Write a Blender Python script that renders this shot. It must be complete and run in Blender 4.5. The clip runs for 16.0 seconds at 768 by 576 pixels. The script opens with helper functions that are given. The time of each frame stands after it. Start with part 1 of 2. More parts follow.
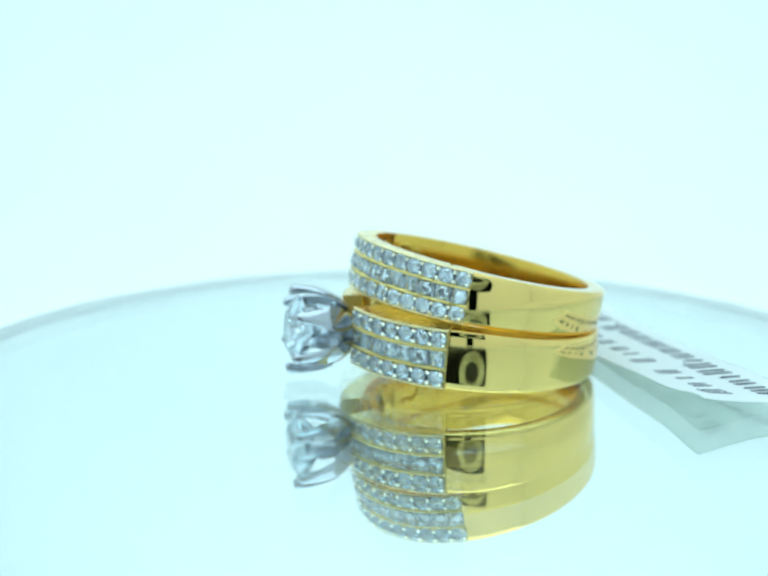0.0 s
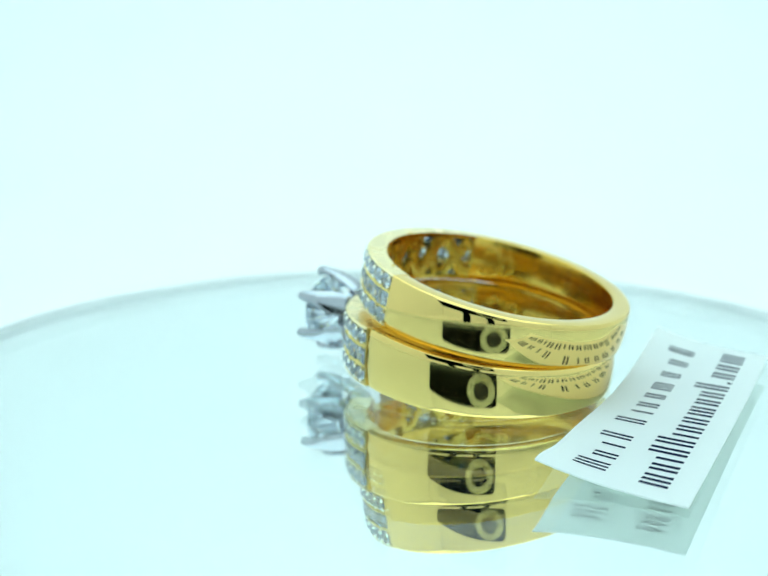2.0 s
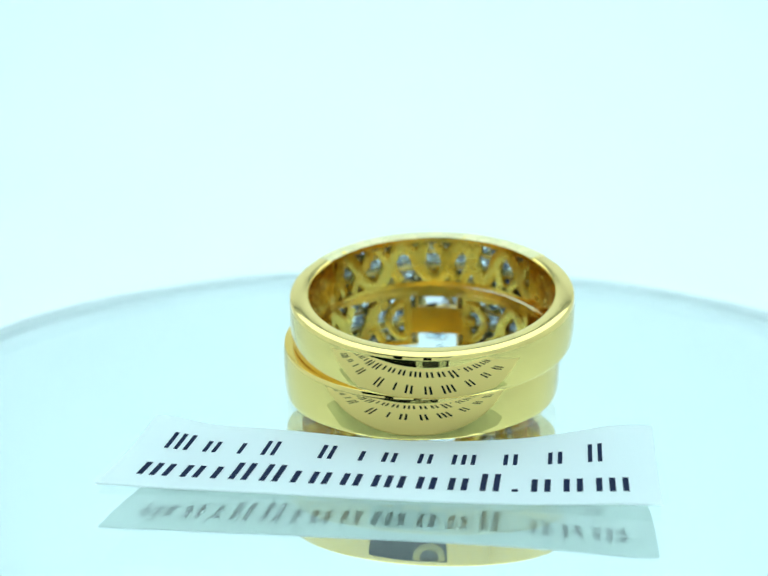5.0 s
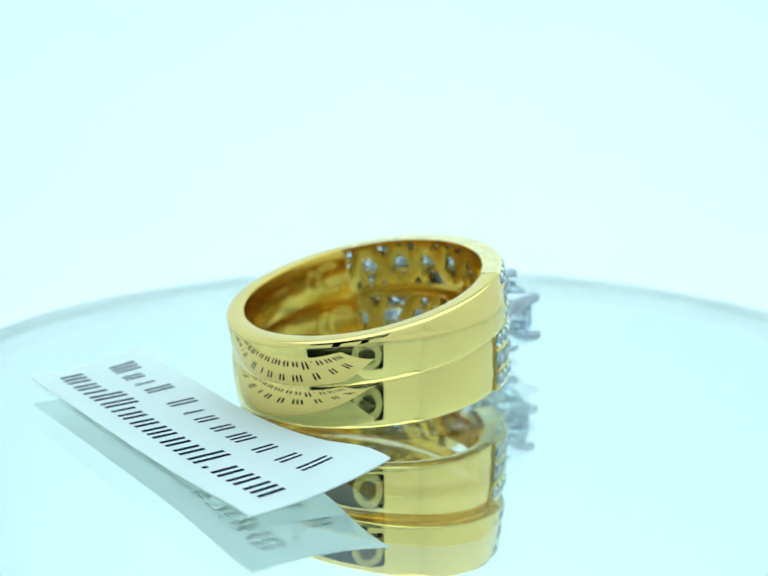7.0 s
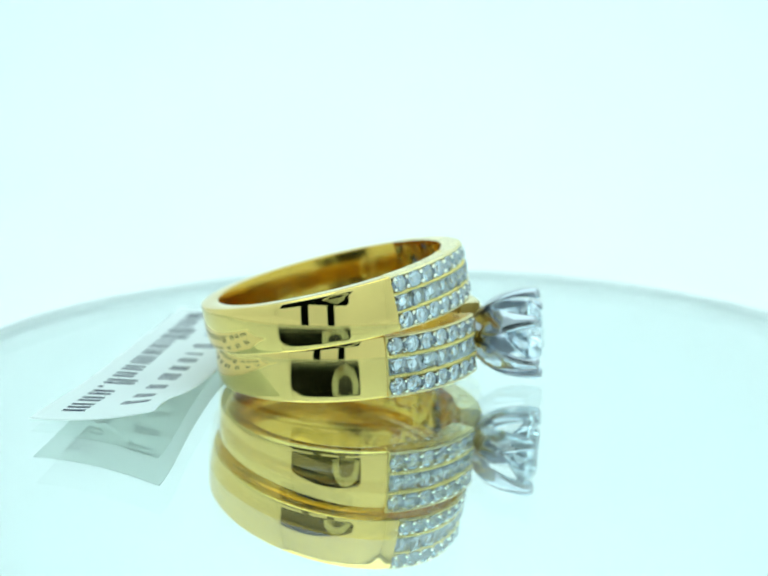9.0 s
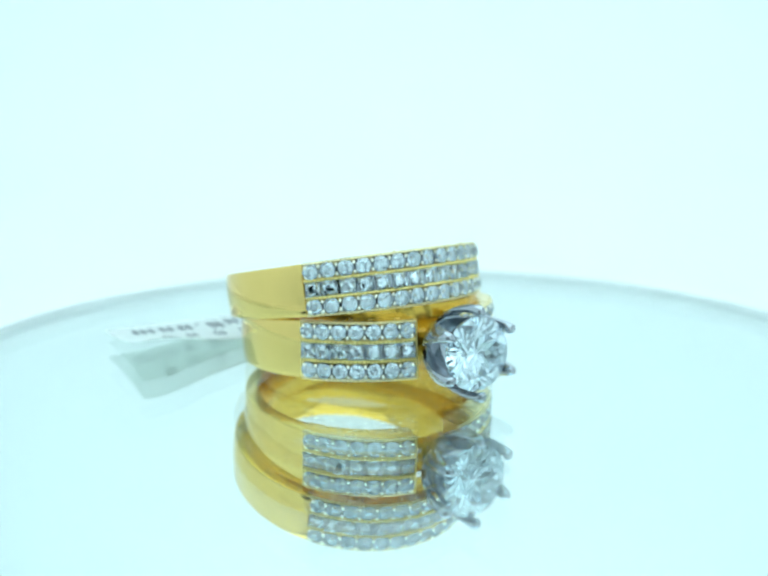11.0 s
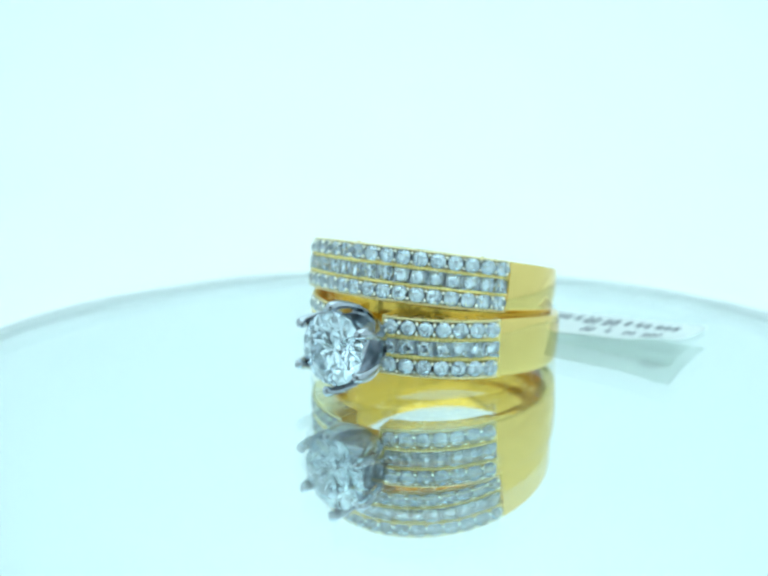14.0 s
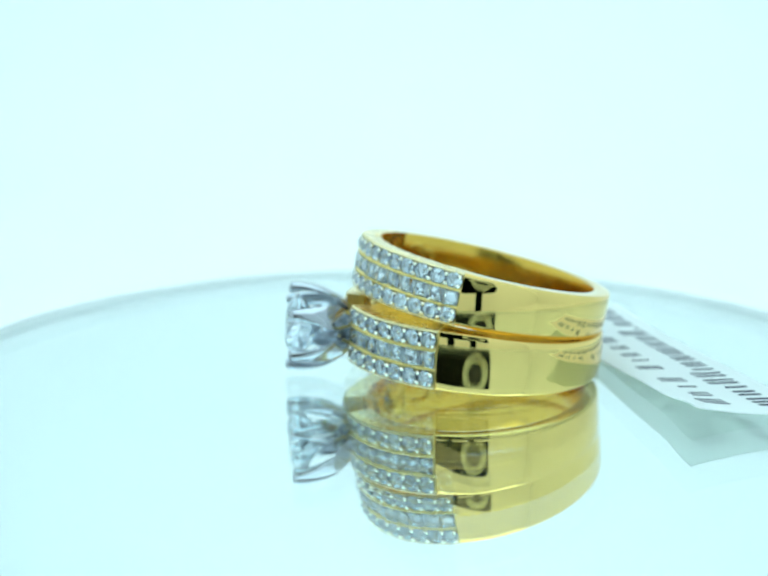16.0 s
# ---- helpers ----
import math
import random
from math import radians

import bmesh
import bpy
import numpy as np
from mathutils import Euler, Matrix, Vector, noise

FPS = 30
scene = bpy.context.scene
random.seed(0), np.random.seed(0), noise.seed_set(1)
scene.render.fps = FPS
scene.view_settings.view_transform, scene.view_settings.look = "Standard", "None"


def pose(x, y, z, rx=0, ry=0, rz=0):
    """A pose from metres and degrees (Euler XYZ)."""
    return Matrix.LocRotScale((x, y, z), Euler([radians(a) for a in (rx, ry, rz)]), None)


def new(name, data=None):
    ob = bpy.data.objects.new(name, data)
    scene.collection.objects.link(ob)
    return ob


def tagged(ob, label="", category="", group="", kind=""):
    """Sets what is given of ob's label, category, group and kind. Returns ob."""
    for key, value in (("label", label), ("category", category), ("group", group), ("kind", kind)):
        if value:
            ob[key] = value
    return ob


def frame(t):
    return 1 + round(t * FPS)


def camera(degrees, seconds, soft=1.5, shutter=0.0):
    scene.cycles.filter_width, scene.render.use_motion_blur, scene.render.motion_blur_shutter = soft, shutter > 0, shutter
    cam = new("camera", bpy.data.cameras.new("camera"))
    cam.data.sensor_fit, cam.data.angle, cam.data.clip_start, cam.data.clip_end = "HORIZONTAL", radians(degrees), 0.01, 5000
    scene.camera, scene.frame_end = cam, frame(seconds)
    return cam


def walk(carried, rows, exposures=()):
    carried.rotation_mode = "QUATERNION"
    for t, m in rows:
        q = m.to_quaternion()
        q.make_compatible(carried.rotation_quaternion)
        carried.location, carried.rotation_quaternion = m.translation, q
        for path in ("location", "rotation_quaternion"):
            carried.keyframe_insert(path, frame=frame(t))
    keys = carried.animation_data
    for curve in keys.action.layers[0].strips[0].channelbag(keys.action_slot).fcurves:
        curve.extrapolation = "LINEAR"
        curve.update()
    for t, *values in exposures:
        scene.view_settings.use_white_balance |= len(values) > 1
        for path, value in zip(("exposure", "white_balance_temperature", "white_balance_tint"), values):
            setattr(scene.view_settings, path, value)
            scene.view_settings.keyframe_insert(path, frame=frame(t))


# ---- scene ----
MM = 0.001
FOV = 41.0
SPIN = -22.856           # degrees a second, seen from above the plate turns clockwise
EYE = (0.0, -80.0, 24.9)  # mm above the glass of the plate, whose axis is the origin

# ---- camera ----
cam = camera(FOV, 16.0, soft=1.5)
cam.data.dof.use_dof = True
cam.data.dof.focus_distance = 0.066
cam.data.dof.aperture_fstop = 46
still = pose(EYE[0] * MM, EYE[1] * MM, EYE[2] * MM, 90 - 12.66, 0, 1.748)
# the filming camera's white balance wanders a little
WHITE = [(0.0, 0.0, 6400, 10), (0.5, 0.0, 6420, 10), (1.5, 0.0, 6680, 10), (2.3, 0.0, 6720, 10), (3.5, 0.0, 6450, 10), (5.0, 0.0, 6380, 10), (7.5, 0.0, 6480, 10),
         (9.0, 0.0, 6850, 10), (9.4, 0.0, 6850, 10), (11.5, 0.0, 6440, 10), (13.0, 0.0, 6420, 10), (16.0, 0.0, 6430, 10)]
walk(cam, [(0.0, still), (16.0, still)], exposures=WHITE)

# light passes through many facets and the mirror
scene.cycles.max_bounces, scene.cycles.transmission_bounces, scene.cycles.glossy_bounces = 18, 14, 12

# ---- world and lamps ----
world = bpy.data.worlds.new("world")
world.use_nodes = True
world.node_tree.nodes["Background"].inputs["Color"].default_value = (0.62, 0.98, 1.0, 1)
world.node_tree.nodes["Background"].inputs["Strength"].default_value = 0.3
scene.world = world
LED = (0.70, 1.0, 1.05)
LED_STRENGTH = 2.3


# ---- materials ----
def nodes_of(name):
    m = bpy.data.materials.new(name)
    m.use_nodes = True
    return m, m.node_tree.nodes, m.node_tree.links, m.node_tree.nodes["Principled BSDF"]


def varied(name, colour, rough, metal=0.0, scale=400.0, spread=0.06, bump=0.0, bump_scale=3000.0, ior=1.45):
    """A surface whose colour and roughness vary at two scales, with a fine relief."""
    m, n, l, p = nodes_of(name)
    p.inputs["Metallic"].default_value = metal
    p.inputs["IOR"].default_value = ior
    co = n.new("ShaderNodeTexCoord")
    a, b = n.new("ShaderNodeTexNoise"), n.new("ShaderNodeTexNoise")
    a.inputs["Scale"].default_value, b.inputs["Scale"].default_value = scale, bump_scale
    l.new(co.outputs["Object"], a.inputs["Vector"])
    l.new(co.outputs["Object"], b.inputs["Vector"])
    ramp = n.new("ShaderNodeMix")
    ramp.data_type = "RGBA"
    ramp.inputs[6].default_value = (*[c * (1 - spread) for c in colour], 1)
    ramp.inputs[7].default_value = (*[min(1, c * (1 + spread)) for c in colour], 1)
    l.new(a.outputs["Fac"], ramp.inputs[0])
    l.new(ramp.outputs[2], p.inputs["Base Color"])
    mr = n.new("ShaderNodeMapRange")
    mr.inputs[3].default_value, mr.inputs[4].default_value = rough * 0.7, rough * 1.3
    l.new(a.outputs["Fac"], mr.inputs[0])
    l.new(mr.outputs[0], p.inputs["Roughness"])
    if bump:
        bu = n.new("ShaderNodeBump")
        bu.inputs["Strength"].default_value = bump
        bu.inputs["Distance"].default_value = 0.00002
        l.new(b.outputs["Fac"], bu.inputs["Height"])
        l.new(bu.outputs["Normal"], p.inputs["Normal"])
    return m


def clear(name, colour, ior, rough=0.0):
    m, n, l, p = nodes_of(name)
    n.remove(p)
    g = n.new("ShaderNodeBsdfGlass")
    g.inputs["Color"].default_value = (*colour, 1)
    g.inputs["IOR"].default_value = ior
    g.inputs["Roughness"].default_value = rough
    l.new(g.outputs[0], n["Material Output"].inputs["Surface"])
    return m


def glow(name, colour, strength):
    m, n, l, p = nodes_of(name)
    n.remove(p)
    e = n.new("ShaderNodeEmission")
    e.inputs["Color"].default_value = (*colour, 1)
    e.inputs["Strength"].default_value = strength
    l.new(e.outputs[0], n["Material Output"].inputs["Surface"])
    return m


GOLD = varied("yellow_gold", (0.86, 0.605, 0.205), 0.02, 1.0, 500, 0.03, 0.03, 1200)
# satin inner walls; its deeper colour also stands in for shade between the rings
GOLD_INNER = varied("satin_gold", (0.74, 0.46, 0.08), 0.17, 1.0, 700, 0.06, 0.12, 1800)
GOLD_CAST = varied("cast_gold", (0.80, 0.57, 0.12), 0.26, 1.0, 900, 0.08, 0.25, 4000)
WHITE_GOLD = varied("white_gold", (0.43, 0.45, 0.49), 0.16, 1.0, 600, 0.04, 0.03, 3000)
MILGRAIN = varied("milgrain_gold", (0.93, 0.72, 0.27), 0.36, 1.0, 2500, 0.10, 0.9, 6000)
PALE_EDGE = varied("pale_grained_edge", (0.84, 0.72, 0.42), 0.40, 1.0, 2500, 0.12, 0.9, 6000)
EDGE_GOLD = varied("brushed_edge_gold", (0.91, 0.74, 0.40), 0.26, 1.0, 800, 0.06, 0.15, 4000)
PALE_GOLD = varied("pale_gold", (0.93, 0.88, 0.74), 0.10, 1.0, 700, 0.08)
SEAT = varied("rhodium_seat", (0.40, 0.44, 0.48), 0.16, 1.0, 900, 0.12, 0.3, 5000)
DIAMOND = clear("diamond", (0.945, 0.975, 0.995), 2.42)
GLASS = clear("float_glass", (0.985, 0.997, 0.995), 1.5)
SILVERING = varied("mirror_silvering", (0.908, 0.942, 0.940), 0.012, 1.0, 60, 0.01)


def hazed(m, colour, share):
    """Mixes a dull film of dust into a surface."""
    n, l = m.node_tree.nodes, m.node_tree.links
    d, mix = n.new("ShaderNodeBsdfDiffuse"), n.new("ShaderNodeMixShader")
    d.inputs["Color"].default_value = (*colour, 1)
    mix.inputs[0].default_value = share
    l.new(n["Principled BSDF"].outputs[0], mix.inputs[1])
    l.new(d.outputs[0], mix.inputs[2])
    l.new(mix.outputs[0], n["Material Output"].inputs["Surface"])
    return m


def translucent(m, colour, share):
    n, l = m.node_tree.nodes, m.node_tree.links
    d, mix = n.new("ShaderNodeBsdfTranslucent"), n.new("ShaderNodeMixShader")
    d.inputs["Color"].default_value = (*colour, 1)
    mix.inputs[0].default_value = share
    l.new(n["Principled BSDF"].outputs[0], mix.inputs[1])
    l.new(d.outputs[0], mix.inputs[2])
    l.new(mix.outputs[0], n["Material Output"].inputs["Surface"])
    return m


FROSTED = varied("frosted_silver_edge", (0.93, 0.95, 0.95), 0.6, 1.0, 300, 0.02)
hazed(SILVERING, (0.85, 0.88, 0.86), 0.006)
PAPER = varied("tag_paper", (0.96, 0.93, 0.97), 0.6, 0.0, 300, 0.03, 0.3, 2500)
translucent(PAPER, (0.93, 1.0, 0.94), 0.54)
INK = varied("navy_ink", (0.014, 0.018, 0.045), 0.7, 0.0, 900, 0.25, 0.0, 3000.0, 1.15)
CLOTH = varied("white_tent_cloth", (0.86, 0.87, 0.87), 0.85, 0.0, 25, 0.02, 0.3, 900)
PLASTIC = varied("white_plastic", (0.78, 0.80, 0.80), 0.35, 0.0, 60, 0.03)
BLACK = varied("black_plastic", (0.0012, 0.0030, 0.0018), 0.9, 0.0, 120, 0.2, 0.2, 1500, 1.06)
RING_METAL = varied("brushed_steel", (0.50, 0.54, 0.50), 0.25, 1.0, 200, 0.05)
LENS_GLASS = varied("dark_lens", (0.006, 0.008, 0.010), 0.05, 0.0, 200, 0.1)
PANEL = glow("led_panel", LED, LED_STRENGTH)


# ---- building helpers ----
def mesh_of(name, verts, faces, material, smooth=False, sharp=35, inner=0.0, contact=0):
    me = bpy.data.meshes.new(name)
    me.from_pydata([(x * MM, y * MM, z * MM) for x, y, z in verts], [], faces)
    bm = bmesh.new()
    bm.from_mesh(me)
    bmesh.ops.recalc_face_normals(bm, faces=bm.faces)
    for f in bm.faces:
        f.smooth = smooth
    if smooth:
        for e in bm.edges:
            if len(e.link_faces) == 2 and e.calc_face_angle(0) > radians(sharp):
                e.smooth = False
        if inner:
            # faces towards the other ring take the deeper gold, the seam's shade as colour
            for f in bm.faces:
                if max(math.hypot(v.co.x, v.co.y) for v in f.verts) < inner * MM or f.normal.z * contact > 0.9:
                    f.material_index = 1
    bm.to_mesh(me)
    bm.free()
    me.materials.append(material)
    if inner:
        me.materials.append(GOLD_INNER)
    return me


def part(name, me, parent, label="", m=None):
    ob = new(name, me)
    ob.parent = parent
    if m is not None:
        ob.matrix_local = m
    if label:
        ob["label"] = label
    return ob


def put(m):
    """A pose in millimetres as a pose in metres."""
    m = m.copy()
    m.translation = m.translation * MM
    return m


def sweep(rings, closed):
    """Faces that join rings of equal length, each ring a closed profile."""
    n, k = len(rings), len(rings[0])
    verts = [v for r in rings for v in r]
    faces = []
    for i in range(n if closed else n - 1):
        j = (i + 1) % n
        for a in range(k):
            b = (a + 1) % k
            faces.append((i * k + a, i * k + b, j * k + b, j * k + a))
    if not closed:
        faces += [tuple(range(k)), tuple(range((n - 1) * k, n * k))]
    return verts, faces


def cyl(r, ang, z):
    return (r * math.cos(ang), r * math.sin(ang), z)


def box_data(x0, x1, y0, y1, z0, z1, bevel=0.0):
    bm = bmesh.new()
    bmesh.ops.create_cube(bm, size=1)
    for v in bm.verts:
        v.co = ((x0 + x1) / 2 + v.co.x * (x1 - x0), (y0 + y1) / 2 + v.co.y * (y1 - y0), (z0 + z1) / 2 + v.co.z * (z1 - z0))
    if bevel:
        bmesh.ops.bevel(bm, geom=bm.edges[:], offset=bevel, segments=3, affect="EDGES", profile=0.5)
    bm.verts.index_update()
    out = [tuple(v.co) for v in bm.verts], [tuple(v.index for v in f.verts) for f in bm.faces]
    bm.free()
    return out


def disc_data(r, z0, z1, bevel, seg=160, narrow=0.0):
    prof = [(r - bevel - narrow, z0), (r - narrow, z0 + bevel), (r, z1 - bevel), (r - bevel, z1)]
    verts, faces = [], []
    for i in range(seg):
        a = 2 * math.pi * i / seg
        verts += [cyl(p, a, z) for p, z in prof]
    for i in range(seg):
        j = (i + 1) % seg
        for k in range(3):
            faces.append((i * 4 + k, j * 4 + k, j * 4 + k + 1, i * 4 + k + 1))
    faces += [tuple(i * 4 + 3 for i in range(seg)), tuple(i * 4 for i in range(seg))]
    return verts, faces


def ball(c, r, seg=6, rows=4):
    verts, faces = [], []
    for i in range(1, rows):
        th = math.pi * i / rows
        for k in range(seg):
            a = 2 * math.pi * k / seg
            verts.append((c[0] + r * math.sin(th) * math.cos(a), c[1] + r * math.sin(th) * math.sin(a), c[2] + r * math.cos(th)))
    top, bot = len(verts), len(verts) + 1
    verts += [(c[0], c[1], c[2] + r), (c[0], c[1], c[2] - r)]
    for i in range(rows - 2):
        for k in range(seg):
            j = (k + 1) % seg
            faces.append((i * seg + k, i * seg + j, (i + 1) * seg + j, (i + 1) * seg + k))
    for k in range(seg):
        j = (k + 1) % seg
        faces += [(top, k, j), (bot, (rows - 2) * seg + j, (rows - 2) * seg + k)]
    return verts, faces


def merge(pieces):
    verts, faces = [], []
    for v, f in pieces:
        o = len(verts)
        verts += v
        faces += [tuple(i + o for i in q) for q in f]
    return verts, faces


# ---- the light tent ----
def tent_wall(name, dims, label):
    v, f = box_data(*dims)
    return tagged(new(name, mesh_of(name, v, f, CLOTH)), label, "wall", kind="structure")


X, Y0, Y1, Z0, Z1 = 190.0, -190.0, 260.0, -34.0, 250.0


def tent():
    # floor and back in one curved sheet
    prof = [(Y0, Z0), (Y1 - 90, Z0)]
    prof += [(Y1 - 90 + 90 * math.sin(a), Z0 + 90 - 90 * math.cos(a)) for a in [math.pi / 2 * i / 14 for i in range(1, 15)]]
    prof += [(Y1, Z1)]
    loop = [(y, z) for y, z in prof] + [(y + (2 if i else 0), z - 2) for i, (y, z) in reversed(list(enumerate(prof)))]
    v, f = sweep([[(x, y, z) for y, z in loop] for x in (-X, X)], False)
    tagged(new("floor", mesh_of("floor", v, f, CLOTH, True)), "white seamless sweep of cloth, floor and back of the tent", "backdrop", kind="structure")
    tent_wall("wall_west", (-X - 4, -X, Y0 - 4, Y1 + 4, Z0 - 4, Z1), "white cloth side of a light tent")
    tent_wall("wall_east", (X, X + 4, Y0 - 4, Y1 + 4, Z0 - 4, Z1), "white cloth side of a light tent")
    tent_wall("wall_south", (-X, X, Y0 - 4, Y0, Z0 - 4, Z1), "white cloth front of a light tent")
    v, f = box_data(-X - 4, X + 4, Y0 - 4, Y1 + 4, Z1 + 6, Z1 + 10)
    tagged(new("ceiling", mesh_of("ceiling", v, f, CLOTH)), "white cloth roof of the light tent", "ceiling", kind="structure")
    panel = new("led_panel_light")
    panel.location = (0, 30 * MM, Z1 * MM)
    tagged(panel, "large flat white panel lamp under the tent roof", "lamp")
    v, f = box_data(-170, 170, -200, 200, -3, 0)
    part("diffuser", mesh_of("diffuser", v, f, PANEL), panel, "glowing white diffuser")
    v, f = merge([box_data(-176, -170.5, -206, 206, -5, 5.9), box_data(170.5, 176, -206, 206, -5, 5.9),
                  box_data(-170.5, 170.5, -206, -200.5, -5, 5.9), box_data(-170.5, 170.5, 200.5, 206, -5, 5.9)])
    part("frame", mesh_of("frame", v, f, PLASTIC), panel)


# ---- the turning plate ----
GLASS_D = 3.0


def turntable():
    base = new("turntable")
    base.location = (0, 0, Z0 * MM)
    tagged(base, "round mirror turntable with a clear glass top", "turntable")
    up = Matrix.Translation((0, 0, -Z0 * MM))
    v, f = disc_data(41.0, -GLASS_D, 0.0, 0.02, 240, 0.0)
    disc = mesh_of("glass_top", v, f, GLASS, True)
    disc.materials.append(FROSTED)
    for p in disc.polygons:
        if abs(p.normal.z) < 0.9:
            p.material_index = 1
    part("glass_top", disc, base, "clear glass disc with a frosted silver edge", up).visible_shadow = False
    v, f = disc_data(41.0, -GLASS_D - 0.6, -GLASS_D - 0.004, 0.01, 240)
    part("mirror_backing", mesh_of("mirror_backing", v, f, SILVERING, True), base, "silvered mirror layer", up)
    v, f = disc_data(40.0, -12.0, -GLASS_D - 0.61, 1.0)
    part("platter", mesh_of("platter", v, f, PLASTIC, True), base, "white plastic platter", up)
    v, f = disc_data(34.0, Z0, -12.01, 1.5)
    part("foot", mesh_of("foot", v, f, PLASTIC, True), base, "white plastic foot", up)
    return base


# ---- stones ----
def brilliant(name, r, crown=0.32, depth=0.86, table=0.56):
    """A round brilliant: its girdle lies in the plane x = 0, the table faces +x."""
    def at(x, rr, k, n):
        a = 2 * math.pi * k / n
        return (x, rr * math.cos(a), rr * math.sin(a))
    v = [at(crown * r, table * r, k + 0.5, 8) for k in range(8)]
    v += [at(crown * 0.55 * r, 0.80 * r, k, 8) for k in range(8)]
    v += [at(0.03 * r, r, k, 16) for k in range(16)]
    v += [at(-0.03 * r, r, k, 16) for k in range(16)]
    v += [at(-0.62 * depth * r, 0.34 * r, k, 8) for k in range(8)]
    v += [(-depth * r, 0, 0)]
    f = [tuple(range(8))]
    for k in range(8):
        p, n1 = (k - 1) % 8, (k + 1) % 8
        g = 16 + 2 * k
        f.append((p, k, 8 + k))
        f.append((k, 8 + n1, 16 + (2 * k + 1) % 16, 8 + k))
        f.append((8 + k, 16 + (2 * k + 1) % 16, g))
        f.append((8 + k, g, 16 + (2 * k - 1) % 16))
    for k in range(16):
        f.append((16 + k, 16 + (k + 1) % 16, 32 + (k + 1) % 16, 32 + k))
    for k in range(8):
        n1 = (k + 1) % 8
        f.append((32 + 2 * k, 32 + 2 * k + 1, 48 + k))
        f.append((32 + 2 * k + 1, 32 + (2 * k + 2) % 16, 48 + n1))
        f.append((32 + 2 * k + 1, 48 + n1, 56, 48 + k))
    return mesh_of(name, v, f, DIAMOND)


def princess(name, r):
    """A square-cut stone, table facing +x."""
    v = []
    for i, (x, s) in enumerate(((0.34 * r, 0.46 * r), (0.20 * r, 0.74 * r), (0.04 * r, 0.97 * r), (-0.05 * r, 0.97 * r), (-0.42 * r, 0.50 * r))):
        t = (0.25, 0.12, 0, 0, 0.5)[i]
        v += [(x, y * math.cos(t) - z * math.sin(t), y * math.sin(t) + z * math.cos(t)) for y, z in ((-s, -s), (s, -s), (s, s), (-s, s))]
    v.append((-0.95 * r, 0, 0))
    f = [(0, 1, 2, 3)]
    for i in range(4):
        for k in range(4):
            j = (k + 1) % 4
            a, b, c, d = 4 * i + k, 4 * i + j, 4 * i + 4 + j, 4 * i + 4 + k
            f += [(a, b, c), (a, c, d)]
    f += [(16 + k, 16 + (k + 1) % 4, 20) for k in range(4)]
    return mesh_of(name, v, f, DIAMOND)


# ---- bands ----
RO, RI = 10.43, 8.95


def heights(h, kt, kb, power):
    def zs(a):
        c = (1 - math.cos(a)) / 2
        return -h / 2 * (1 - kb * c), h / 2 * (1 - kt * c ** power)
    return zs


def band_profile(a, zs, ri, ro, dome, bev=0.12):
    zb, zt = zs(a)
    m, hh = (zb + zt) / 2, (zt - zb) / 2
    pts = [(ri + bev, zb), (ri + bev * 0.3, zb + bev * 0.3), (ri, zb + bev), (ri, zt - bev), (ri + bev * 0.3, zt - bev * 0.3), (ri + bev, zt)]
    pts += [(ro - dome - bev, zt), (ro - dome - bev * 0.3, zt - bev * 0.3)]
    for i in range(11):
        s = 1 - 2 * i / 10
        s2 = s * (hh - bev) / hh
        pts.append((ro - dome * s2 * s2, m + s2 * hh))
    pts += [(ro - dome - bev * 0.3, zb + bev * 0.3), (ro - dome - bev, zb)]
    return [cyl(r, a, z) for r, z in pts]


def arc_band(a0, a1, zs, ri, ro, dome, n, bev=0.12):
    return sweep([band_profile(a0 + (a1 - a0) * i / n, zs, ri, ro, dome, bev) for i in range(n + 1)], False)


SWELL = {"upper": (0.05, 0.10), "lower": (0.12, 0.53)}
shape = ["upper"]


def swell(a):
    """How far the jewelled front of the ring in hand stands out beyond the round of its band."""
    base, front = SWELL[shape[0]]
    return base + front * max(0.0, math.cos(a) - 0.47) / 0.53


def strip(a0, a1, n, za, zb, r0, r1, out=False):
    """A curved bar between two heights, given as functions of the angle."""
    rings = []
    for i in range(n + 1):
        a = a0 + (a1 - a0) * i / n
        l, u = za(a), zb(a)
        q0, q1 = (r0 + swell(a) * (r0 > 9.3), r1 + swell(a)) if out else (r0, r1)
        rings.append([cyl(q0, a, l), cyl(q1, a, l), cyl(q1, a, u), cyl(q0, a, u)])
    return sweep(rings, False)


def grained(a0, a1, beads, za, zb, r0, r1):
    """A curved bar whose crest is a row of fine grains."""
    rings = []
    for i in range(beads * 4 + 1):
        a = a0 + (a1 - a0) * i / (beads * 4)
        swing = abs(math.sin(math.pi * i / 4))
        l, u, out = za(a), zb(a), swell(a)
        m, h = (l + u) / 2, (u - l) / 2 * (0.72 + 0.28 * swing)
        top = r1 + out - 0.07 * (1 - swing)
        rings.append([cyl(r0 + out, a, l), cyl(top - 0.12, a, l), cyl(top - 0.03, a, m - h * 0.7), cyl(top, a, m), cyl(top - 0.03, a, m + h * 0.7), cyl(top - 0.12, a, u), cyl(r0 + out, a, u)])
    return sweep(rings, False)


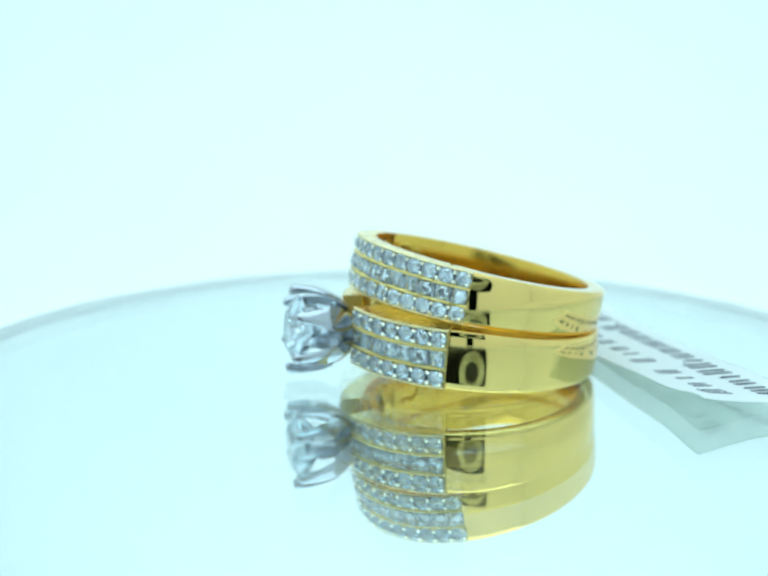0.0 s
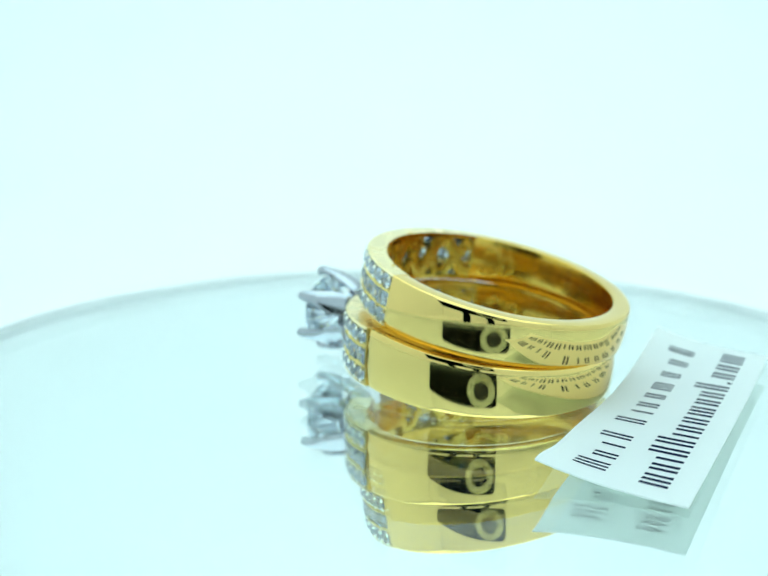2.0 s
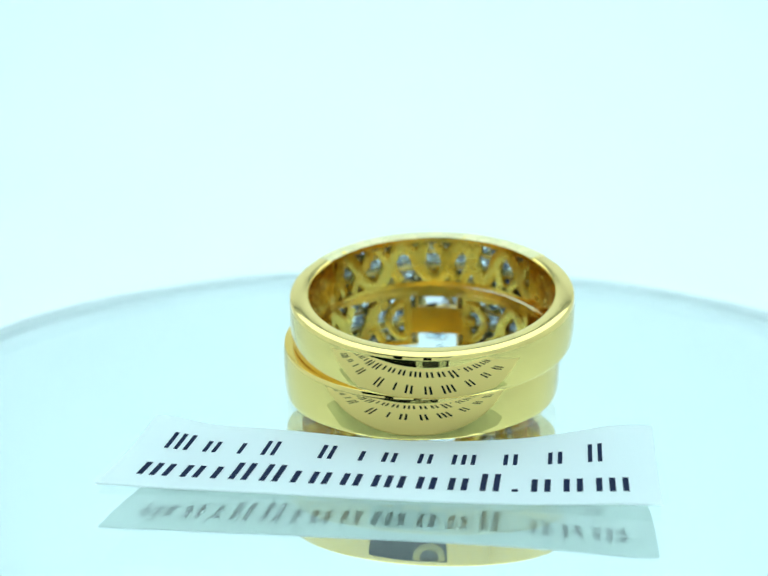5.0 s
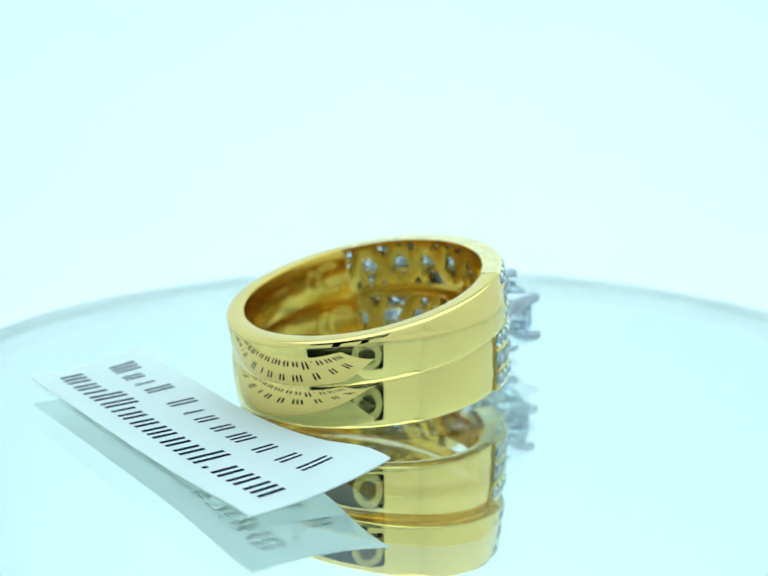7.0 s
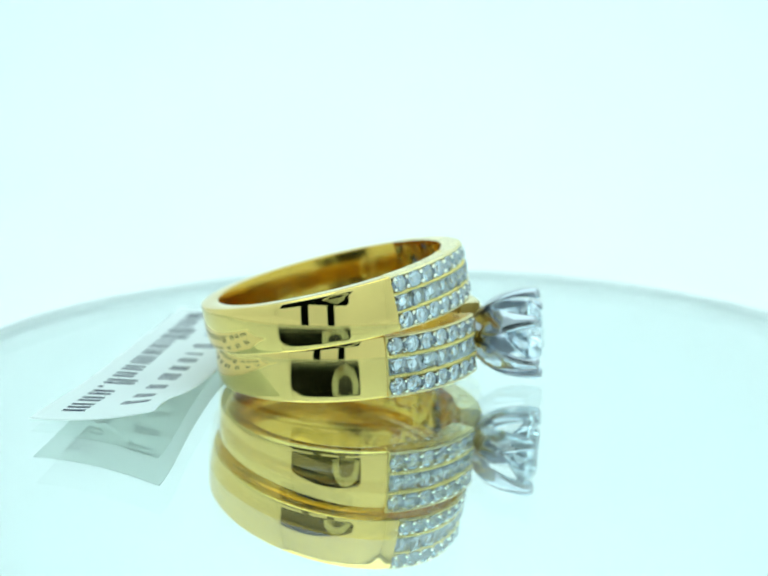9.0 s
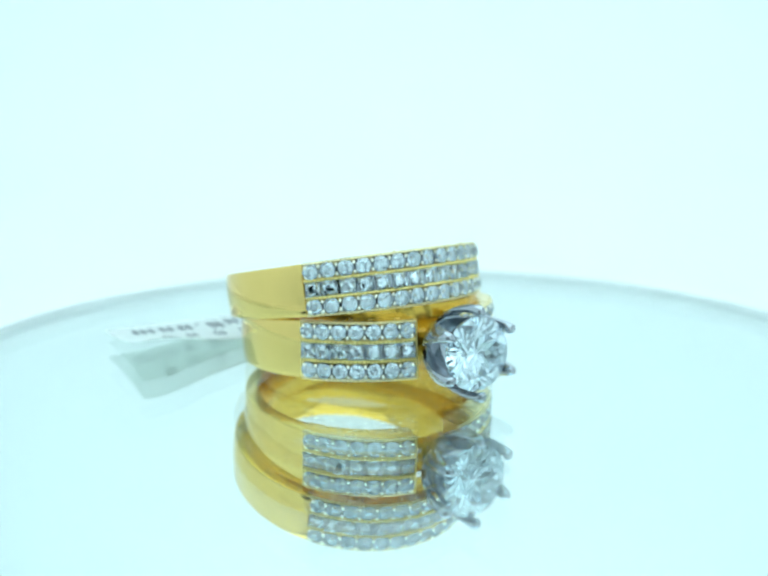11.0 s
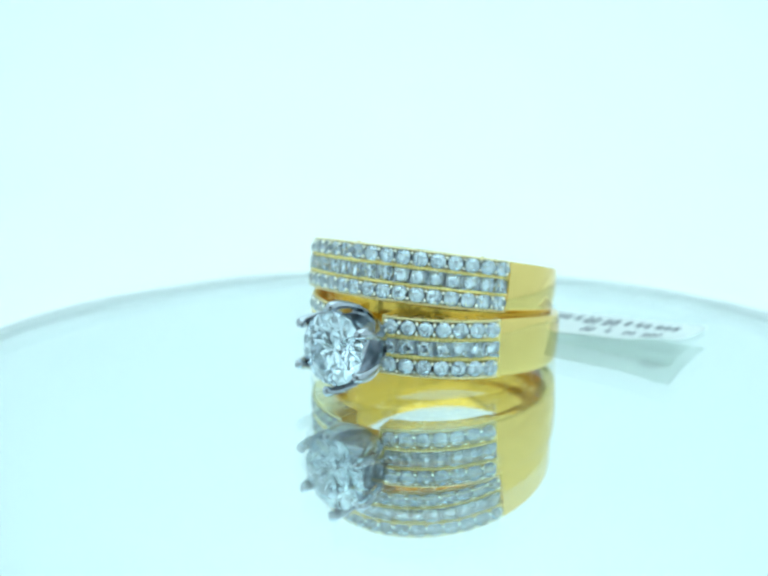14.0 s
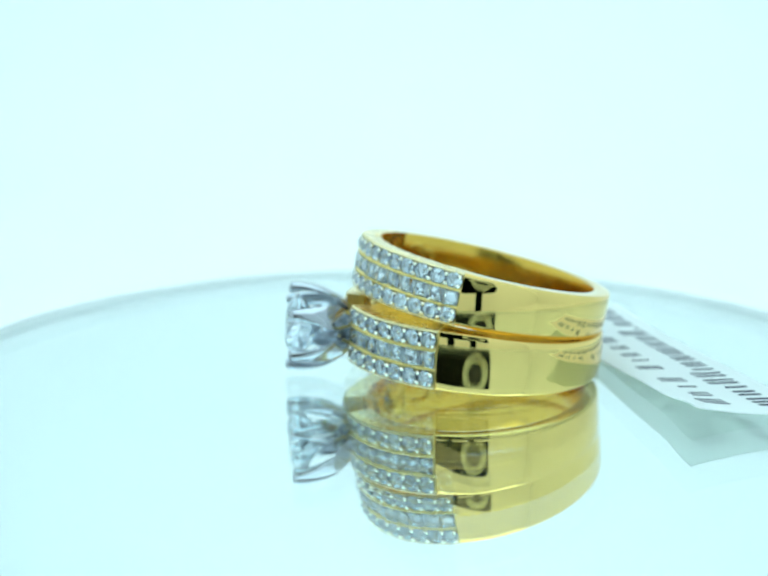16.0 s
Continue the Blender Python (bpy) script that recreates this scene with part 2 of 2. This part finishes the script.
def tube(points, half, deep, base=9.0):
    """A rounded bar that follows points (angle, height) on the inner wall of a band."""
    rings, n = [], len(points)
    for k, (a, z) in enumerate(points):
        (a0, z0), (a1, z1) = points[max(0, k - 1)], points[min(n - 1, k + 1)]
        du, dz = (a1 - a0) * 9.0, z1 - z0
        q = math.hypot(du, dz)
        na, nz = -dz / q / 9.0, du / q
        rings.append([cyl(r, a + na * d * half, z + nz * d * half) for r, d in ((base, -0.95), (base + deep, -1.1), (base + deep, 1.1), (base, 0.95), (base - 0.02, 0.7), (base - 0.03, 0.0), (base - 0.02, -0.7))])
    return sweep(rings, False)


def lattice(ring, a0, a1, zs, cols, hearts):
    """The pierced inner gallery: broad flat bars that leave slanting leaf-shaped openings, or hearts beside the solitaire."""
    def level(u, a):
        return zs(a)[0] + u * (zs(a)[1] - zs(a)[0])

    def bar(path, half):
        v, f = tube([(a, level(u, a)) for a, u in path], half, 0.34)
        part("gallery_bar", mesh_of("gallery_bar", v, f, GOLD_CAST, True), ring)

    nodes = [a0 + (a1 - a0) / cols * (i + (random.uniform(-0.24, 0.24) if 0 < i < cols else 0)) for i in range(cols + 1)]
    for i in range(cols):
        s, e = nodes[i], nodes[i + 1]
        step = e - s
        mid = (s + e) / 2
        up = i % 2 == 0
        if hearts and i == hearts[0]:
            way = hearts[1]
            for side in (-1, 1):
                path = []
                for k in range(11):
                    q = k / 10
                    along = 0.46 - 0.92 * q + 0.30 * math.sin(math.pi * q) * (1 - q)
                    path.append((mid + way * step * along, 0.5 + side * 0.34 * math.sin(math.pi * min(1, q * 1.02)) ** 0.8 * (1.15 - 0.35 * q)))
                bar(path, 0.32)
            bar([(mid + way * step * q, 0.5) for q in (0.30, 0.18, 0.05)], 0.26)
            continue
        lo, hi = (0.10, 0.90) if up else (0.90, 0.10)
        wob = random.uniform(-0.22, 0.22)
        bar([(s + step * (q + 0.10 * math.sin(2 * math.pi * q)), lo + (hi - lo) * (q + wob * math.sin(math.pi * q))) for q in [k / 8 for k in range(9)]], random.uniform(0.44, 0.54))
        lean = random.uniform(-0.42, -0.10)
        # a curved twig from the slanting bar to the far rim on each side of it
        bar([(s + step * (0.42 + lean * q), 0.5 + (hi - 0.5) * q ** 0.7 * 0.96) for q in [k / 5 for k in range(6)]], random.uniform(0.34, 0.44))
        if i % 3 != 1:
            bar([(s + step * (0.58 + 0.34 * q), 0.5 + (lo - 0.5) * q ** 0.7 * 0.96) for q in [k / 5 for k in range(6)]], random.uniform(0.34, 0.44))


def scroll(ring, a, zs, way):
    """A raised curl on the inner wall, where the gallery runs out into the plain shank."""
    mid, hh = (zs(a)[0] + zs(a)[1]) / 2, (zs(a)[1] - zs(a)[0]) / 2
    for grow, at in ((0.62, 0.0), (0.40, 0.155)):
        pts = []
        for k in range(15):
            b = -2.3 + 4.6 * k / 14
            r = hh * grow * (1 - 0.018 * k)
            pts.append((a + way * (at + r * math.cos(b) / 9.0), mid + r * math.sin(b)))
        v, f = tube(pts if way > 0 else pts[::-1], 0.26, 0.3, 8.94)
        part("scroll", mesh_of("scroll", v, f, GOLD_CAST, True), ring, "curled relief inside the band")


def bezel():
    """A short tube that holds one stone, along x."""
    rings = []
    for k in range(12):
        a = 2 * math.pi * k / 12
        rings.append([(x, r * math.cos(a), r * math.sin(a)) for x, r in ((-0.75, 0.42), (-0.02, 0.535), (0.06, 0.56), (0.04, 0.64), (-0.1, 0.68), (-0.75, 0.62))])
    v, f = sweep(rings, True)
    return mesh_of("bezel", v, f, SEAT, True)


BEZEL = bezel()
BEAD = mesh_of("bead", *ball((0, 0, 0), 0.19), PALE_GOLD, True)


def pave(ring, a0, a1, zs, count, round_stone, square_stone, inside, cols, hearts=None):
    """Three rows of stones over an arc, with seats, dividing ridges and beads."""
    def level(u):
        return lambda a: zs(a)[0] + u * (zs(a)[1] - zs(a)[0])
    n = count * 3
    lattice(ring, *inside, zs, cols, hearts)
    for u0, u1 in ((-0.006, 0.03), (0.97, 1.006)):
        v, f = strip(a0, a1, n, level(u0), level(u1), 9.0, 10.14, True)
        part("edge_plate", mesh_of("edge_plate", v, f, EDGE_GOLD, True), ring, "smooth polished edge of the jewelled front")
    for u0, u1, r in ((0.0, 0.045, 10.34), (0.304, 0.366, 10.40), (0.634, 0.696, 10.40), (0.955, 1.0, 10.34)):
        outer = 0.01 < u0 < 0.9
        v, f = grained(a0, a1, count * 4, level(u0), level(u1), 9.35 if outer else 9.4, r)
        part("ridge", mesh_of("ridge", v, f, MILGRAIN if outer else PALE_EDGE, True), ring)
    for a in (a0, a1):
        v, f = strip(a - 0.009, a + 0.009, 2, level(0.0), level(1.0), 9.3, 10.22, True)
        part("end_wall", mesh_of("end_wall", v, f, MILGRAIN, True), ring)
    for a in inside:
        v, f = strip(a - 0.02, a + 0.02, 2, level(0.0), level(1.0), 8.96, 9.5)
        part("gallery_wall", mesh_of("gallery_wall", v, f, GOLD_CAST, True), ring)
    for u0, u1 in ((0.0, 0.09), (0.91, 1.0)):
        v, f = strip(*inside, n, level(u0), level(u1), 8.95, 9.45)
        part("gallery_rim", mesh_of("gallery_rim", v, f, GOLD_INNER, True), ring)
    step = (a1 - a0) / count
    for row, u in enumerate((0.172, 0.5, 0.828)):
        for i in range(count):
            a = a0 + step * (i + 0.5)
            z = level(u)(a)
            me = square_stone if row == 1 else round_stone
            turn = Matrix.Rotation(a, 4, "Z") @ Matrix.Rotation(0.0 if row == 1 else random.uniform(0, 1.5), 4, "X") @ Matrix.Rotation(random.uniform(-0.18, 0.18), 4, "Y") @ Matrix.Rotation(random.uniform(-0.18, 0.18), 4, "Z")
            if row != 1:
                part("bezel", BEZEL, ring, "", put(Matrix.Translation(cyl(10.24 + swell(a), a, z)) @ Matrix.Rotation(a, 4, "Z")))
            part("diamond", me, ring, "", put(Matrix.Translation(cyl(10.24 + swell(a), a, z)) @ turn))
        if row != 1:
            for i in range(count + 1):
                a = a0 + step * i
                a = min(max(a, a0 + 0.03), a1 - 0.03)
                for d in (-0.085, 0.085):
                    part("bead", BEAD, ring, "", put(Matrix.Translation(cyl(10.30 + swell(a), a, level(u + d)(a)))))
        else:
            for i in range(1, count):
                v, f = strip(a0 + step * i - 0.006, a0 + step * i + 0.006, 1, level(0.38), level(0.62), 9.5, 10.24, True)
                part("channel_bar", mesh_of("channel_bar", v, f, WHITE_GOLD), ring)


def frame_of(cx, cy, cz, ax, ay, phi):
    """Pose of a ring from its middle, its lean and the way its front faces (mm, degrees)."""
    w = Vector((ax, ay, 1)).normalized()
    s = Vector((math.cos(radians(phi)), math.sin(radians(phi)), 0))
    s = (s - w * s.dot(w)).normalized()
    n = w.cross(s)
    m = Matrix((s, n, w)).transposed().to_4x4()
    m.translation = (cx, cy, cz)
    return m


UPPER = frame_of(5.20, 3.73, 6.78, 0.196, 0.060, 203.24)
LOWER = frame_of(4.83, 2.76, 2.66, 0.064, 0.004, 195.5)
ZU = heights(4.20, 0.287, 0.194, 1)


def ZL(a):
    """The lower band: an even foot; its top follows the ring that lies on it and is level towards the front."""
    top = -math.log(math.exp(-14 * 2.56) + math.exp(-14 * (2.28 + 0.985 * math.cos(a)))) / 14
    return -1.955 * (1 + 0.015 * (1 - math.cos(a))), top


def wedding_band(round_stone, square_stone):
    ring = tagged(new("wedding_ring"), "yellow gold ring with three diamond rows, stacked on another ring", "ring", "two stacked rings")
    shape[0] = "upper"
    al, ar = radians(59.2), radians(58.2)
    v, f = arc_band(al, 2 * math.pi - ar, ZU, RI, RO, 0.13, 110)
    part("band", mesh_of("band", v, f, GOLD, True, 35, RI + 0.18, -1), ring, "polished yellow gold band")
    pave(ring, -ar, al, ZU, 16, round_stone, square_stone, (-ar, al), 8)
    for way in (-1, 1):
        scroll(ring, way * (al + 0.16), ZU, way)
    return ring


def engagement_ring(round_stone, square_stone):
    ring = tagged(new("engagement_ring"), "yellow gold diamond ring with a six-prong solitaire, lying on the mirror", "ring", "two stacked rings")
    shape[0] = "lower"
    al, ar, gap, hole = radians(60.2), radians(58.6), radians(10.5), radians(15.0)
    v, f = arc_band(al, 2 * math.pi - ar, ZL, RI + 0.12, RO - 0.12, 0.13, 110)
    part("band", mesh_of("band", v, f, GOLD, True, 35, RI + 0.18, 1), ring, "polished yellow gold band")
    pave(ring, gap, al, ZL, 7, round_stone, square_stone, (hole, al), 3, (0, -1))
    pave(ring, -ar, -gap, ZL, 7, round_stone, square_stone, (-ar, -hole), 3, (2, 1))
    v, f = strip(-hole, hole, 10, lambda a: -0.9, lambda a: 1.35, 9.0, 9.9)
    part("bridge", mesh_of("bridge", v, f, GOLD_INNER, True), ring, "gold bridge below the solitaire")
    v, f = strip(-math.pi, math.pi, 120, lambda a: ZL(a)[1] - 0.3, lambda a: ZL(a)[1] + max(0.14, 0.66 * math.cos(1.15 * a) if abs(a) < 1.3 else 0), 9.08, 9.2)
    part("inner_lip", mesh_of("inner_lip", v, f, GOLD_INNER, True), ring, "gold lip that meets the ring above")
    for way in (-1, 1):
        scroll(ring, way * (al + 0.16), ZL, way)
    head(ring)
    return ring


def head(ring):
    """The six-prong white gold setting and its stone; it points along +x."""
    zc, yc = 0.36, 0.52
    hd = part("setting", mesh_of("setting", *cup(yc, zc), WHITE_GOLD, True, 50), ring, "white gold tulip setting", put(Matrix.Translation((0.22, 0, 0))))
    petal = ((10.3, 1.55, 0.82, 0.22), (11.1, 2.22, 0.98, 0.23), (11.9, 2.70, 1.02, 0.24), (12.6, 2.99, 0.92, 0.26), (13.4, 3.18, 0.74, 0.29),
             (14.2, 3.26, 0.56, 0.33), (14.75, 3.25, 0.46, 0.38), (15.05, 3.18, 0.40, 0.43), (15.25, 3.12, 0.33, 0.40), (15.38, 3.06, 0.16, 0.2))
    xs = [p[0] for p in petal]
    fine = sorted(set(xs + [x + (y - x) * q for x, y in zip(xs, xs[1:6]) for q in (0.33, 0.67)]))
    for k in range(6):
        a = math.pi / 2 + k * math.pi / 3
        rings = []
        for x in fine:
            r, w, t = (float(np.interp(x, xs, [p[c] for p in petal])) for c in (1, 2, 3))
            prof = []
            for q in range(12):
                b = 2 * math.pi * (q + 0.5) / 12
                rr, tt = r + t * math.cos(b), w * math.sin(b)
                prof.append((x, yc + rr * math.cos(a) - tt * math.sin(a), zc + rr * math.sin(a) + tt * math.cos(a)))
            rings.append(prof)
        v, f = sweep(rings, False)
        part("prong", mesh_of("prong", v, f, WHITE_GOLD, True, 60), hd, "bright white gold prong")
    part("solitaire", brilliant("solitaire", 2.77, 0.30, 0.84, 0.56), hd, "large round brilliant diamond",
         put(Matrix.Translation((14.62, yc, zc)) @ Matrix.Rotation(0.2, 4, "X")))


def cup(yc, zc):
    prof = [(9.35, 0.05), (9.35, 1.15), (9.9, 1.45), (10.5, 1.78), (11.2, 2.20), (11.5, 2.38), (11.6, 2.40), (11.62, 2.22), (11.2, 1.95), (10.5, 1.45), (9.95, 0.05)]
    rings = []
    for i in range(24):
        a = 2 * math.pi * i / 24
        rings.append([(x, yc + r * math.cos(a), zc + r * math.sin(a)) for x, r in prof])
    return sweep(rings, True)


# ---- the paper tag ----
TAG_O = Vector((20.59, -9.60, 0))
TAG_U = Vector((-0.3473, 0.9377, 0)).normalized()
TAG_V = Vector((0.9607, 0.2775, 0)).normalized()
TAG_L, TAG_W = 32.2, 8.95


def tag_height(u, v):
    """Height of the paper over the glass at u along it and v across it, both 0 to 1."""
    z = 0.13 + 0.06 * math.sin(2.2 * math.pi * u + 0.6)
    z += (0.72 * (1 - v) ** 2 + 0.12) * math.exp(-(u / 0.09) ** 2)
    z += (0.95 * (1 - v) ** 2 + 0.28) * math.exp(-((1 - u) / 0.16) ** 2)
    z += 0.20 * (1 - v) ** 3 * (1 + math.sin(9 * u))
    return z


def tag_point(u, v, up=0.0):
    p = TAG_O + TAG_U * (u * TAG_L) + TAG_V * (v * TAG_W)
    return (p.x, p.y, tag_height(u, v) + up)


def tag_slab(u0, u1, v0, v1, nu, nv, low, high):
    verts = []
    for s in (low, high):
        for i in range(nu + 1):
            for j in range(nv + 1):
                verts.append(tag_point(u0 + (u1 - u0) * i / nu, v0 + (v1 - v0) * j / nv, s))
    n, o, faces = nv + 1, (nu + 1) * (nv + 1), []
    for i in range(nu):
        for j in range(nv):
            a, b, c, d = i * n + j, (i + 1) * n + j, (i + 1) * n + j + 1, i * n + j + 1
            faces += [(a, d, c, b), (o + a, o + b, o + c, o + d)]
    for i in range(nu):
        a, b = i * n, (i + 1) * n
        faces += [(a, b, o + b, o + a), (a + nv, o + a + nv, o + b + nv, b + nv)]
    for j in range(nv):
        a, b = j, j + 1
        faces += [(a, o + a, o + b, b), (nu * n + a, nu * n + b, o + nu * n + b, o + nu * n + a)]
    return verts, faces


def paper_tag():
    tag = tagged(new("paper_tag"), "small white paper tag with two lines of dark print, edges curled", "tag")
    v, f = tag_slab(-0.006, 1.014, -0.005, 1.035, 60, 18, 0.0, 0.10)
    part("paper", mesh_of("paper", v, f, PAPER, True), tag)

    def bar(u, v0, v1, w):
        vv, ff = tag_slab((u - w / 2) / TAG_L, (u + w / 2) / TAG_L, v0 / TAG_W, v1 / TAG_W, 2, 3, 0.104, 0.118)
        part("print_bar", mesh_of("print_bar", vv, ff, INK), tag)

    # first line: wide-set strokes, (place along the line, strokes, tall)
    row = ((0, 3, 1), (67, 2, 0), (127, 1, 0), (184, 2, 1), (297, 2, 1), (367, 1, 0), (422, 2, 0), (492, 2, 0), (567, 3, 0), (657, 2, 0), (742, 2, 0), (817, 2, 1))
    for x, strokes, tall in row:
        for k in range(strokes):
            bar(2.6 + x / 817 * 26.4 + (k - (strokes - 1) / 2) * 0.60, 1.70 if tall else 2.25, 3.80, 0.27)
    # second line: close-set strokes
    x = 1.5
    for strokes, tall in ((3, 0), (2, 0), (1, 0), (2, 1), (2, 1), (1, 0), (2, 0), (2, 0), (3, 0), (2, 0), (2, 0), (2, 1), (1, -1), (2, 0), (2, 0), (3, 0)):
        for k in range(strokes):
            bar(x + 0.32, 5.15 if tall > 0 else (7.3 if tall < 0 else 5.9), 7.65, 0.36)
            x += 0.765
        x += 0.345
    return tag


# ---- the filming device, seen in the gold ----
def compact_camera():
    y = EYE[1] - 2.0
    c = new("compact_camera")
    stand = put(Matrix.Translation((EYE[0], y, EYE[2])) @ Matrix.Rotation(radians(-12.6), 4, "X"))
    c.matrix_world = stand
    tagged(c, "black compact camera with metal lens ring on two legs", "camera")
    v, f = box_data(-84, 19.5, -26, -4, -19, 19, 5.0)
    part("body", mesh_of("body", v, f, BLACK), c)
    rings = []
    for i in range(48):
        a = 2 * math.pi * i / 48
        rings.append([(r * math.cos(a), yy, r * math.sin(a)) for r, yy in ((15.8, -4.5), (15.8, -1.2), (15.0, -0.6), (9.5, -0.6), (8.8, -1.2), (8.8, -4.5))])
    v, f = sweep(rings, True)
    part("lens_ring", mesh_of("lens_ring", v, f, RING_METAL, True), c, "pale metal ring round the lens")
    v, f = disc_data(8.7, -3.9, -2.4, 0.2, 48)
    v = [(a, z, b) for a, b, z in v]
    part("lens", mesh_of("lens", v, f, LENS_GLASS, True), c, "dark glass lens")
    for x in (-36.0, -4.0):
        v, f = merge([box_data(x - 4, x + 4, y - 12, y - 4, Z0 + 2.5, 10.0, 0.8), box_data(x - 7, x + 7, y - 15, y + 1, Z0, Z0 + 3, 0.6)])
        part("leg", mesh_of("leg", v, f, BLACK), c, "black upright of the camera stand", stand.inverted())


tent()
plate = turntable()
small_round = brilliant("diamond", 0.575, 0.40, 0.86, 0.50)
small_square = princess("diamond", 0.64)
upper_ring = wedding_band(small_round, small_square)
lower_ring = engagement_ring(small_round, small_square)
paper = paper_tag()
compact_camera()


# how far the plate runs ahead (+) or behind (-) of an even turn: seconds, degrees
RUN = ((0, -0.2), (2, 0.2), (4, 0.15), (5.2, 0.15), (8, -0.45), (8.5, -0.35), (9.2, 0.15), (11.5, 0.15), (12.5, -0.2), (14, 0), (16, 0))


def turned(t):
    return radians(SPIN * t - float(np.interp(t, [a for a, b in RUN], [b for a, b in RUN])))


def motions():
    """The plate turns at a nearly even speed and carries the rings and the tag."""
    base = Matrix.Translation((0, 0, Z0))
    for ob, m in ((plate, base), (upper_ring, UPPER), (lower_ring, LOWER), (paper, Matrix.Identity(4))):
        walk(ob, [(i * 0.25, put(Matrix.Rotation(turned(i * 0.25), 4, "Z") @ m)) for i in range(65)])


motions()
